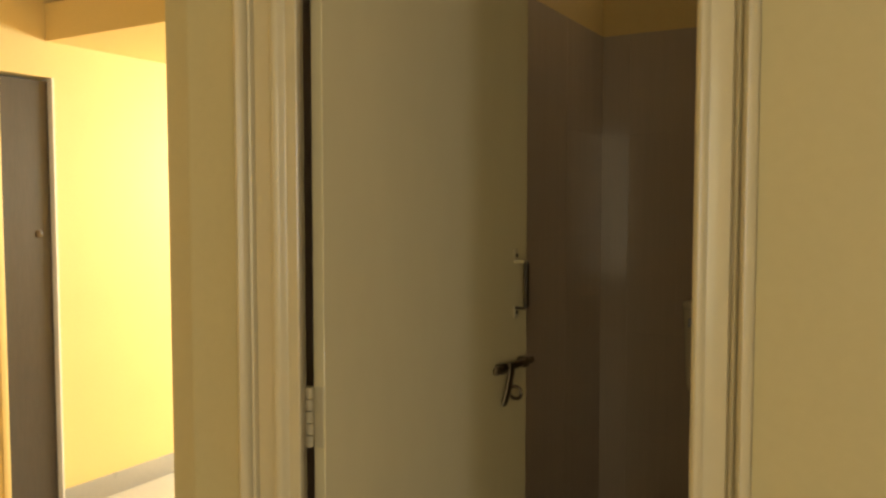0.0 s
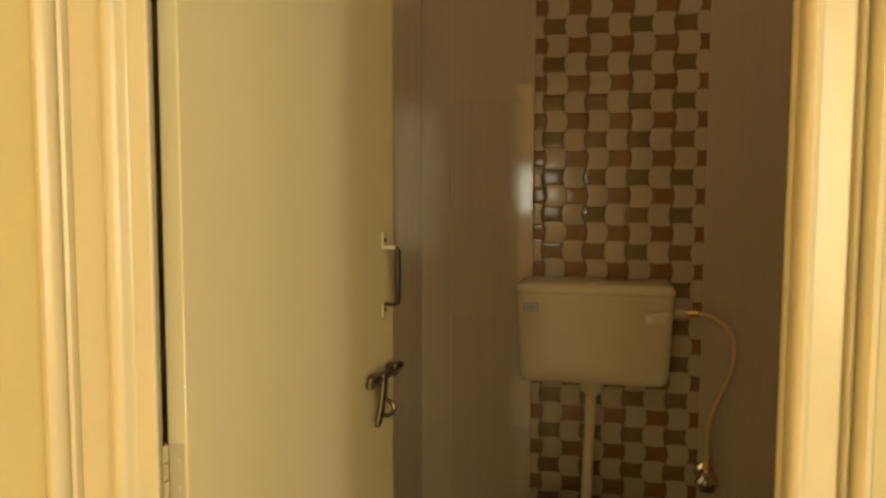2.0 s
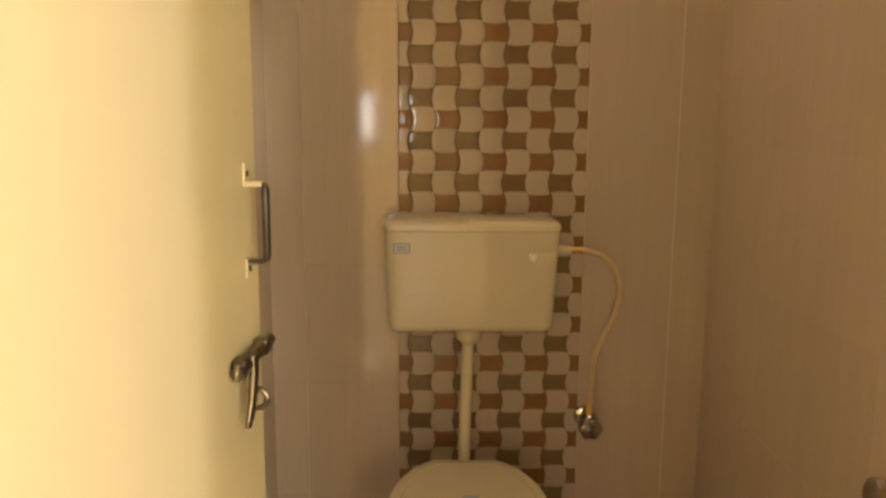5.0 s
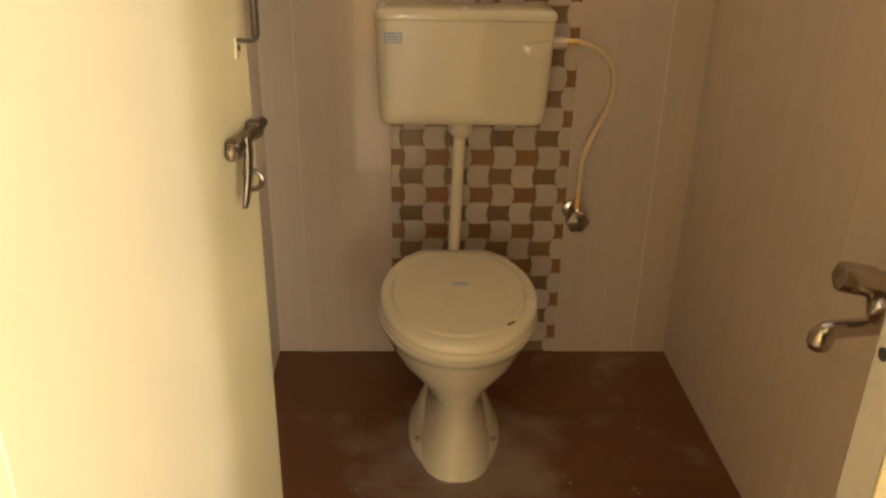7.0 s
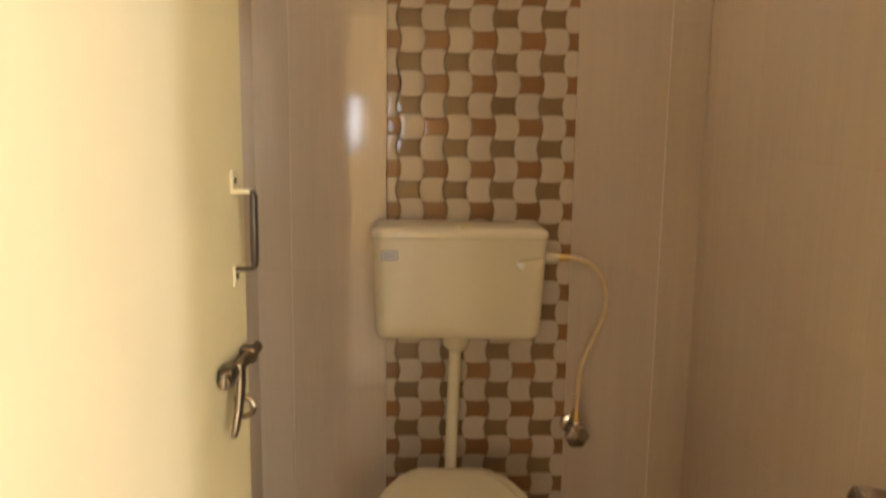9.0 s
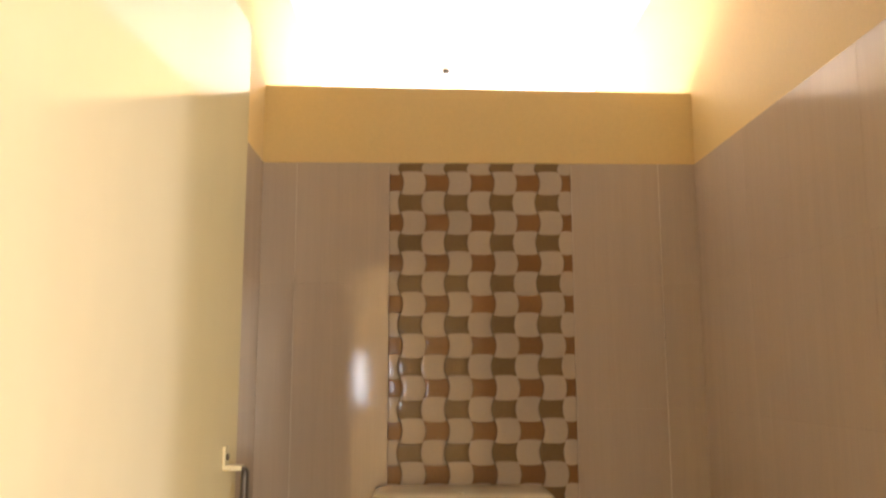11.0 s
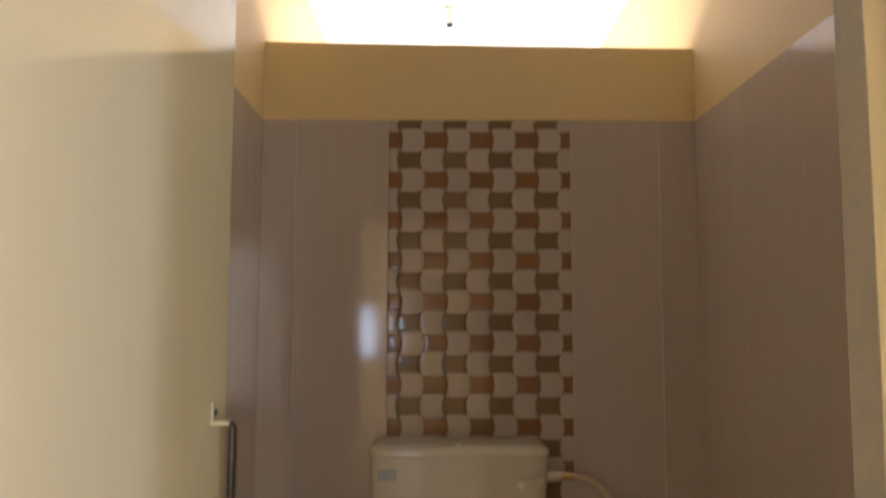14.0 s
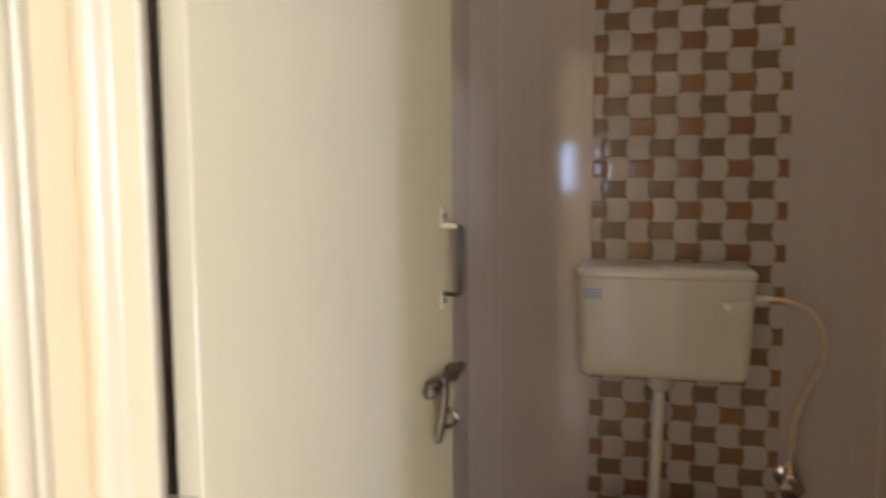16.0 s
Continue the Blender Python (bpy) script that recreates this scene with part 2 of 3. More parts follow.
wall_left = structure(part("wall_left", box(-0.700, -XW - T, INNER, 1.5, -0.1, CEIL), YELLOW), "yellow painted side wall with tiled lower part", "wall")
wall_right = structure(part("wall_right", box(XW + T, XW + 0.12, INNER, 1.5, -0.1, CEIL), YELLOW), "yellow painted side wall with tiled lower part", "wall")
# paint comes forward to the tile face above the tiles
structure(part("wall_back_plaster", box(-XW - T + 0.001, XW + T - 0.001, 0.003, T + 0.001, HT + 0.002, LEDGE - 0.02), YELLOW, wall_back), "", "")
structure(part("wall_left_plaster", box(-XW - T - 0.001, -XW - 0.003, INNER, 1.4, HT + 0.002, CEIL - 0.001), YELLOW, wall_left), "", "")
structure(part("wall_right_plaster", box(XW + 0.003, XW + T + 0.001, INNER, 1.4, HT + 0.002, CEIL - 0.001), YELLOW, wall_right), "", "")
structure(part("floor_shaft", box(-XW, XW, 0.12, 1.42, 1.20, 1.28), WHITE), "plain slab at the foot of the light shaft", "floor")
bm = box(-XW - 0.1, -0.46, 1.40, 1.5, 1.2, CEIL)
box(0.46, XW + 0.1, 1.40, 1.5, 1.2, CEIL, bm=bm)
box(-0.46, 0.46, 1.40, 1.5, 1.2, 1.46, bm=bm)
box(-0.46, 0.46, 1.40, 1.5, 2.0, CEIL, bm=bm)
structure(part("wall_loft", bm, YELLOW), "yellow light shaft wall with a ventilator opening", "wall")
structure(part("ceiling_toilet", box(-0.700, XW + 0.12, FRONT, 1.5, CEIL, CEIL + 0.12), WHITE), "white painted ceiling, brightly daylit above the shaft", "ceiling")

# ---- structure: wall with the doorway ----
LJ, RJ, HEAD = -0.450, 0.112, 1.845
RW = 0.0627                     # width of the narrower frame post
bm = bmesh.new()
edge = [(-0.700 + 0.022 - 0.022 * math.cos(a), FRONT + 0.022 - 0.022 * math.sin(a)) for a in (radians(90 * i / 6) for i in range(7))]
ridge = [(-0.646, FRONT), (-0.642, FRONT - 0.0022), (-0.637, FRONT - 0.003), (-0.632, FRONT - 0.0022), (-0.627, FRONT)]
poly = edge + ridge + [(LJ - 0.093, FRONT), (LJ - 0.093, INNER), (-0.700, INNER)]
wall_front_left = structure(part("wall_front_left", extrude_plan(poly, -0.1, CEIL), WALLCREAM), "cream painted wall pier with a rounded corner", "wall")
wall_front_right = structure(part("wall_front_right", box(RJ + RW, 3.2, FRONT, INNER, -0.1, CEIL), WALLCREAM), "cream painted wall beside the toilet door", "wall")
structure(part("wall_over_door", box(LJ - 0.093, RJ + RW, FRONT, INNER, HEAD + 0.07, CEIL), WALLCREAM), "cream painted wall above the toilet door", "wall")

EDGE = [(0.030, 0.066), (0.030, 0.0615), (0.016, 0.0605), (-0.010, 0.014), (-0.021, 0.011), (-0.0225, 0.009), (-0.0225, 0.001), (-0.021, -0.0005), (-0.003, -0.0005)]
PROFILE = [(0.030, 0.066), (0.030, 0.0615), (0.016, 0.0605), (0.003, 0.012), (0.0, -0.003), (0.002, -0.008), (0.006, -0.0115), (0.011, -0.0125), (0.016, -0.011), (0.0195, -0.007), (0.021, -0.002),
           (0.0235, -0.001), (0.054, -0.001), (0.056, 0.004), (0.0585, 0.004), (0.060, -0.003), (0.063, -0.005), (0.0655, -0.003), (0.0665, 0.003), (0.069, 0.003),
           (0.0705, -0.005), (0.074, -0.011), (0.079, -0.0135), (0.084, -0.012), (0.089, -0.007), (0.0915, -0.001), (0.0925, 0.004), (0.0925, 0.066)]
door_frame = empty("door_1", (LJ, FRONT, 0))
structure(door_frame, "cream painted moulded timber door frame", "door frame")


def placed(ob, parent_at):
    ob.matrix_parent_inverse = Matrix.Translation([-c for c in parent_at])
    return ob


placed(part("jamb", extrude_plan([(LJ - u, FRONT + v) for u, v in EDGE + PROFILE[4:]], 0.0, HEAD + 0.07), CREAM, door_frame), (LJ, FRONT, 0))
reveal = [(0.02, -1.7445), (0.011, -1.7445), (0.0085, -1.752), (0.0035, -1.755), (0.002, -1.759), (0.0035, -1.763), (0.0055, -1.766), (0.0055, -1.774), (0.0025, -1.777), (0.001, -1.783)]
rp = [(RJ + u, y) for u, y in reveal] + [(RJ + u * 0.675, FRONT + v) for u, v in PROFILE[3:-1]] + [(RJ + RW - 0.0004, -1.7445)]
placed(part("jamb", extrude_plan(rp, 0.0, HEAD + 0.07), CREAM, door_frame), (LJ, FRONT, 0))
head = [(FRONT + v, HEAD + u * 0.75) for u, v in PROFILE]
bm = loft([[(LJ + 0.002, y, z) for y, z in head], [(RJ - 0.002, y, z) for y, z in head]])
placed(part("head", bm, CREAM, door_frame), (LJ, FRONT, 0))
bm = loft([[(x, -1.7435, z), (RJ + RW - 0.0004, -1.7435, z), (RJ + RW - 0.0004, -1.708, z), (x, -1.708, z)] for x, z in ((0.1225, 0.0), (0.1240, HEAD + 0.05))])
placed(part("rebate", bm, SHADEDPRIMER, door_frame, "bare greyish rebate of the frame, darkened for shade"), (LJ, FRONT, 0))
# solid black plug, painting the shade inside the bolt hole
bm = tube([(0.1224, -1.717, 1.035), (0.136, -1.717, 1.035)], 0.0048, 14)
placed(part("bolt_hole_shade", bm, BLACK, door_frame, "black plug for the shade inside a bolt hole"), (LJ, FRONT, 0))

# ---- structure: lobby and hall ----
HX = -2.85
structure(part("floor_lobby", box(HX - 0.1, 3.3, -5.5, FRONT, -0.12, 0.0), LOBBYFLOOR), "pale polished floor of the lobby", "floor")
structure(part("floor_hall", box(HX - 0.1, -0.700, FRONT, 2.4, -0.12, 0.0), LOBBYFLOOR), "pale polished floor of the hall", "floor")
structure(part("ceiling_lobby", box(HX - 0.1, 3.3, -5.5, FRONT, 2.6, 2.72), WHITE), "white painted lobby ceiling", "ceiling")
structure(part("ceiling_hall", box(HX - 0.1, -0.700, FRONT, 2.4, 2.6, 2.72), WHITE), "white painted hall ceiling", "ceiling")
structure(part("loft_slab", box(HX, -0.700, -0.552, 2.3, 2.036, 2.19), YELLOW), "yellow painted loft slab at lintel height", "loft")
structure(part("wall_hall", box(HX - 0.1, HX, -0.528, 2.4, 0.0, 2.6), YELLOW), "sunlit yellow painted hall wall", "wall")
structure(part("wall_hall_near", box(HX - 0.1, HX, -5.4, -0.798, 0.0, 2.6), YELLOW), "sunlit yellow painted hall wall", "wall")
structure(part("wall_hall_over", box(HX - 0.1, HX, -0.798, -0.528, 1.885, 2.6), YELLOW), "yellow wall above a dark door", "wall")
bm = box(HX - 0.1, -2.57, 2.3, 2.4, 0.0, 2.6)
box(-0.93, -0.700, 2.3, 2.4, 0.0, 2.6, bm=bm)
box(-2.57, -0.93, 2.3, 2.4, 0.0, 0.28, bm=bm)
box(-2.57, -0.93, 2.3, 2.4, 1.92, 2.6, bm=bm)
structure(part("wall_hall_end", bm, YELLOW), "yellow painted end wall of the hall with a wide window", "wall")
structure(part("baseboard_hall", box(HX, HX + 0.012, -0.526, 2.3, 0.0, 0.10, 0.002), SKIRT), "grey tile skirting along the hall wall", "baseboard")
bm = box(3.2, 3.3, -5.4, -4.95, 0.0, 2.6)
box(3.2, 3.3, -4.29, FRONT, 0.0, 2.6, bm=bm)
box(3.2, 3.3, -4.95, -4.29, 0.0, 0.78, bm=bm)
box(3.2, 3.3, -4.95, -4.29, 2.12, 2.6, bm=bm)
structure(part("wall_lobby_side", bm, YELLOW), "yellow lobby wall with a window opening", "wall")
# unseen back wall; its wide opening is added to suit the rear fill
bm = box(HX - 0.1, -0.92, -5.5, -5.4, 0.0, 2.6)
box(-0.48, 0.65, -5.5, -5.4, 0.0, 2.6, bm=bm)
box(2.65, 3.3, -5.5, -5.4, 0.0, 2.6, bm=bm)
box(0.65, 2.65, -5.5, -5.4, 0.0, 0.55, bm=bm)
box(0.65, 2.65, -5.5, -5.4, 2.15, 2.6, bm=bm)
box(-0.92, -0.48, -5.5, -5.4, 1.52, 2.6, bm=bm)
box(-0.92, -0.48, -5.5, -5.4, 0.0, 1.02, bm=bm)
structure(part("wall_lobby_back", bm, YELLOW), "yellow lobby wall with an added wide opening and a narrow window", "wall")
structure(part("ground", box(-60, 60, -60, 60, -0.35, -0.30), FARWALL), "pale dusty ground outside", "ground")

# ---- wall tiles ----
MW, ROW = 0.504, 0.056          # width of the patterned course, height of a mosaic row
TH = 6 * ROW                    # height of one tile
GAP, JOINT = 0.0002, 0.0024     # tight level joints, grouted upright ones


def tile_mesh(name, w, h, mat, b=0.0004):
    """One glazed tile, face towards -y, its lower left corner at the origin."""
    bm = bmesh.new()
    loft([[(0, T, 0), (w, T, 0), (w, T, h), (0, T, h)], [(0, b, 0), (w, b, 0), (w, b, h), (0, b, h)], [(b, 0, b), (w - b, 0, b), (w - b, 0, h - b), (b, 0, h - b)]], bm=bm)
    bmesh.ops.recalc_face_normals(bm, faces=bm.faces[:])
    me = bpy.data.meshes.new(name)
    bm.to_mesh(me)
    bm.free()
    me.materials.append(mat)
    return me


TILE_MESHES = {}


def wall_tile(parent, w, h, m, mat=TILE):
    key = (round(w, 4), round(h, 4), mat.name)
    if key not in TILE_MESHES:
        TILE_MESHES[key] = tile_mesh("tile", w, h, mat, 0.0002 if mat is SIDETILE_LIT else 0.0004)
    ob = new("tile", TILE_MESHES[key])
    ob.parent = parent
    ob.matrix_basis = m
    return ob


def courses():
    """Bottom and height of each course, full tiles from the top down."""
    z = HT
    while z > 0.005:
        low = max(z - TH, 0.001)
        yield low, z - low
        z -= TH


for x0, x1 in ((-XW, -MW / 2), (MW / 2, XW)):
    structure(part("grout_back", box(x0, x1, 0.0008, T + 0.0005, 0.0, HT), GROUT, wall_back), "", "")
structure(part("grout_left", box(-XW - T - 0.0005, -XW - 0.0012, INNER, 0.0, 0.0, HT), GROUT, wall_left), "", "")
structure(part("grout_right", box(XW + 0.0012, XW + T + 0.0005, INNER, 0.0, 0.0, HT), GROUT, wall_right), "", "")
for low, high in courses():
    for x0, x1, proud in ((-XW - 0.004, -0.507, 0), (-0.507, -MW / 2, 0.0047), (MW / 2, 0.497, 0), (0.497, XW + 0.004, 0)):
        wall_tile(wall_back, x1 - x0 - JOINT, high - GAP, pose(x0 + JOINT / 2, -proud, low + GAP / 2, 0, 0, math.degrees(math.atan2(proud, x1 - x0))))
    for y0, y1 in ((-1.732, -1.344), (-1.344, -0.840), (-0.840, -0.336), (-0.336, -0.001)):
        w = y1 - y0 - 0.001
        wall_tile(wall_right, w, high - 0.0001, pose(XW, y1 - GAP / 2, low, 0, 0, -90), SIDETILE_LIT)
        wall_tile(wall_left, w, high - 0.0001, pose(-XW, y0 + GAP / 2, low, 0, 0, 90), SIDETILE_LIT)

# ---- woven mosaic course behind the cistern ----
CELL = MW / 8


def mosaic_mesh(name, w0, w1, h0, h1, sway, swell, mat):
    """One piece spanning -w0..w1 by -h0..h1: its upright sides sway as in a weave, its level sides swell out (cream) or draw in (coloured)."""
    bm = bmesh.new()
    n, g, e = 7, 0.0010, 0.0001
    low, top = (swell if h0 > 0.02 else 0.0), (swell if h1 > 0 else 0.0)
    x0, x1, z0, z1 = -w0 + g, w1 - g, -h0 + e, h1 - e
    flat = [min(1.0, 0.45 + 0.75 * math.sin(math.pi * i / n)) for i in range(n + 1)]
    arc = [math.sin(math.pi * i / n) for i in range(n + 1)]
    left, right = (sway if w0 else 0.0), (sway if w1 else 0.0)
    za, zb, zc, zd = z0 - low * flat[0], z1 + top * flat[0], z0 - low, z1 + top
    ring = [Vector((x0 + (x1 - x0) * i / n, z0 - low * flat[i])) for i in range(n)]
    ring += [Vector((x1 + right * arc[i], za + (zb - za) * i / n)) for i in range(n)]
    ring += [Vector((x1 + (x0 - x1) * i / n, z1 + top * flat[i])) for i in range(n)]
    ring += [Vector((x0 + left * arc[i], zb + (za - zb) * i / n)) for i in range(n)]
    mid = Vector(((x0 + x1) / 2 + (left + right) / 3, (zc + zd) / 2))
    rows = [[(p.x, 0.004, p.y) for p in ring]]
    for k, y in ((1.0, 0.0002), (0.985, 0.0), (0.9, -0.00022), (0.62, -0.00036)):
        rows.append([(mid.x + (p.x - mid.x) * k, y, mid.y + (p.y - mid.y) * k) for p in ring])
    loft(rows, cap=False, bm=bm)
    bm.verts.ensure_lookup_table()
    bm.faces.new(bm.verts[-len(ring):])
    bmesh.ops.recalc_face_normals(bm, faces=bm.faces[:])
    me = bpy.data.meshes.new(name)
    bm.to_mesh(me)
    bm.free()
    me.materials.append(mat)
    me.shade_smooth()
    return me


PIECES = {}
for course, (low, high) in enumerate(courses()):
    bed = box(-MW / 2, MW / 2, 0.0028, T - 0.001, low, low + high)
    panel = part("mosaic_tile", bed, MOSGROUT, wall_back)
    for m in range(35):
        z = HT - m * ROW
        if not (m // 6 == course):
            continue
        for i in range(9):
            x = -MW / 2 + i * CELL
            w0, w1 = (0 if i == 0 else CELL / 2), (0 if i == 8 else CELL / 2)
            h0, h1 = min(ROW / 2, z - 0.001), (0 if m == 0 else ROW / 2)
            coloured = (m + i) % 2 == 1 if m % 2 == 0 else i % 2 == 0
            mat = (MOSBROWN if m % 2 else MOSGREY) if coloured else MOSWHITE
            sway, swell = (0.0074 if m % 2 else -0.0074), (-0.0056 if coloured else 0.0054)
            key = (mat.name, round(w0, 4), round(w1, 4), round(h0, 4), round(h1, 4), sway, swell)
            if key not in PIECES:
                PIECES[key] = mosaic_mesh("mosaic_piece", w0, w1, h0, h1, sway, swell, mat)
            ob = new("mosaic_piece", PIECES[key])
            ob.parent = panel
            ob.location = (x, 0.0012, z)

# ---- floor tiles ----
FLOOR_MESH = {}
xs = [-XW, -0.313, -0.008, 0.297, XW]
ys = [-1.735, -1.53, -1.225, -0.92, -0.615, -0.31, -0.002]
for x0, x1 in zip(xs, xs[1:]):
    for y0, y1 in zip(ys, ys[1:]):
        w, d = x1 - x0 - 0.0008, y1 - y0 - 0.0008
        key = (round(w, 4), round(d, 4))
        if key not in FLOOR_MESH:
            bm = bmesh.new()
            b = 0.0007
            loft([[(0, 0, -T), (w, 0, -T), (w, d, -T), (0, d, -T)], [(0, 0, -b), (w, 0, -b), (w, d, -b), (0, d, -b)], [(b, b, 0), (w - b, b, 0), (w - b, d - b, 0), (b, d - b, 0)]], bm=bm)
            bmesh.ops.recalc_face_normals(bm, faces=bm.faces[:])
            me = bpy.data.meshes.new("floor_tile")
            bm.to_mesh(me)
            bm.free()
            me.materials.append(FLOORTILE)
            FLOOR_MESH[key] = me
        ob = new("floor_tile", FLOOR_MESH[key])
        ob.parent = floor_t
        ob.location = (x0 + 0.001, y0 + 0.001, 0)
structure(part("threshold", box(LJ - 0.015, RJ - 0.006, FRONT - 0.003, INNER - 0.002, -0.01, 0.012, 0.003), LOBBYFLOOR), "pale stone threshold in the doorway", "threshold")

# dried cement splashes, thin crusts on the floor
rnd = random.Random(4)
bm = bmesh.new()
for cx, cy, n in ((0.34, -0.66, 7), (0.16, -0.60, 5), (-0.33, -0.60, 4), (0.42, -0.40, 3)):
    for i in range(n):
        x, y, r = cx + rnd.gauss(0, 0.025), cy + rnd.gauss(0, 0.03), rnd.uniform(0.0012, 0.004)
        k = [rnd.uniform(0.6, 1.3) for j in range(8)]
        ring = [(x + r * k[j] * math.cos(j * math.pi / 4) * 1.5, y + r * k[j] * math.sin(j * math.pi / 4)) for j in range(8)]
        loft([[(a, b, -0.0002) for a, b in ring], [(x + (a - x) * 0.8, y + (b - y) * 0.8, 0.0009) for a, b in ring]], bm=bm)
tagged(part("cement_splashes", bm, CEMENT), "pale dried cement splashes on the brown floor", "stain", kind="stuff")

# ---- toilet door leaf ----
HINGE = Vector((-0.4365, -1.733, 0.0))
ANG = math.degrees(math.atan2(0.659, 0.035))
leaf = empty("toilet_door_leaf")
leaf.matrix_world = Matrix.Translation(HINGE) @ pose(0, 0, 0, 0, 0, ANG)
tagged(leaf, "cream gloss painted flush door standing open into the toilet", "door")
# along the leaf: +x from the hinge; its painted outer face at y = 0, body at +y
LW, LT, LH = 0.657, 0.022, 1.832
part("panel", box(0, LW, 0, LT, 0.012, LH, 0.0012, 1), LEAFPAINT, leaf)


def hinge(z0, z1):
    bm = box(-0.0012, 0.0, 0.002, LT - 0.003, z0, z1)
    plate = part("hinge", bm, CREAM, leaf, "cream painted steel butt hinge")
    step = (z1 - z0) / 5
    for i in range(5):
        part("knuckle", tube([(-0.006, LT + 0.003, z0 + i * step + 0.0008), (-0.006, LT + 0.003, z0 + (i + 1) * step - 0.0008)], 0.0068, 12), CREAM, plate)
    for dz in (0.2, 0.5, 0.8):
        part("screw", tube([(-0.0012, LT * 0.5, z0 + dz * (z1 - z0)), (-0.0024, LT * 0.5, z0 + dz * (z1 - z0))], 0.0035, 10), CREAM, plate)


for z0 in (0.22, 0.986, 1.649):
    hinge(z0, z0 + 0.092)

# pull handle: two bent feet and a flat grip
def strap(points, w, t):
    """A flat bar of width w (along the leaf) and thickness t bent through points in one upright plane."""
    pts = [Vector(p) for p in points]
    rings = []
    for i, p in enumerate(pts):
        d = (pts[min(i + 1, len(pts) - 1)] - pts[max(i - 1, 0)]).normalized()
        nrm = Vector((1, 0, 0)).cross(d).normalized()
        e = Vector((1, 0, 0))
        rings.append([p + e * a * w / 2 + nrm * b * t / 2 for a, b in ((-1, -0.4), (-0.7, -1), (0.7, -1), (1, -0.4), (1, 0.4), (0.7, 1), (-0.7, 1), (-1, 0.4))])
    return loft(rings)


PH = 0.604
pull = part("pull_handle", strap(spline([(PH, -0.002, 1.2305), (PH, -0.016, 1.2305), (PH, -0.025, 1.229), (PH, -0.0275, 1.221), (PH, -0.028, 1.18), (PH, -0.0275, 1.141), (PH, -0.025, 1.133), (PH, -0.016, 1.1315), (PH, -0.002, 1.1315)], 5), 0.013, 0.005), DARKSTEEL, leaf, "worn dark steel pull handle")
bm = box(PH - 0.0075, PH + 0.0075, -0.0308, -0.0222, 1.1345, 1.2275, 0.003, 3)
part("grip", bm, DARKSTEEL, pull)
part("arm", box(PH - 0.0072, PH + 0.0072, -0.0235, 0.0, 1.2270, 1.2335, 0.0012), CREAM, pull, "paint-splashed upper arm")
for z in (1.243, 1.122):
    part("foot", box(PH - 0.008, PH + 0.008, -0.003, 0.0, z - 0.013, z + 0.013, 0.0012), CREAM, pull, "paint-splashed steel foot")
    part("screw", tube([(PH, -0.003, z), (PH, -0.0052, z)], 0.0042, 10), DARKSTEEL, pull)

# sliding bolt with its hanging hasp
BZ = 1.014
latch = part("sliding_bolt", tube([(0.500, -0.013, BZ), (0.655, -0.013, BZ)], 0.0080, 14), STEEL, leaf, "tarnished steel sliding bolt")
part("bracket", box(0.516, 0.542, -0.0195, 0.0, BZ - 0.010, BZ + 0.0115, 0.005, 3), STEEL, latch)
part("bracket", box(0.612, 0.634, -0.0205, 0.0, BZ - 0.0110, BZ + 0.0110, 0.004, 3), STEEL, latch)
eye = [(0.503 + 0.0065 * math.cos(a), -0.014, BZ + 0.001 + 0.0075 * math.sin(a)) for a in (2 * math.pi * i / 14 for i in range(15))]
part("bolt_eye", tube(eye, 0.0030, 8, cap=False), WORNSTEEL, latch)
bm = loft([rounded(0.553, -0.018, 0.009, 0.0045, 0.004, BZ + 0.010), rounded(0.549, -0.020, 0.0105, 0.0045, 0.004, BZ - 0.010), rounded(0.538, -0.020, 0.0105, 0.0042, 0.004, BZ - 0.040), rounded(0.528, -0.018, 0.010, 0.0038, 0.0035, BZ - 0.066), rounded(0.525, -0.017, 0.007, 0.0032, 0.003, BZ - 0.074)])
part("hasp", bm, STEEL, latch)
ring = [(0.588, -0.010 - 0.015 * math.cos(a), BZ - 0.060 + 0.013 * math.sin(a)) for a in (2 * math.pi * i / 16 for i in range(17))]
part("staple", tube(ring, 0.0038, 8, cap=False), STEEL, latch)

# ---- water closet pan ----
PX = -0.0775
pan = empty("toilet_pan", (PX, -0.42, 0))
tagged(pan, "ivory ceramic pedestal toilet with its lid closed", "toilet")


def egg(hw, front, rear, z, n=40, cx=PX, flat=2.4, wide=0.49, nose=2.05):
    """Egg-shaped ring: wider behind the middle, rounder in front."""
    mid = rear + (front - rear) * wide
    ring = []
    for i in range(n):
        a = 2 * math.pi * i / n
        c, s = math.cos(a), math.sin(a)
        e = 2.0 / (flat if s > 0 else nose + 0.05)
        px = hw * math.copysign(abs(c) ** e, c)
        py = (rear - mid) * abs(s) ** e if s > 0 else (front - mid) * abs(s) ** (2.0 / nose)
        ring.append((cx + px, mid + py, z))
    return ring


def pan_part(*a, **k):
    return placed(part(*a, **k), (PX, -0.42, 0))


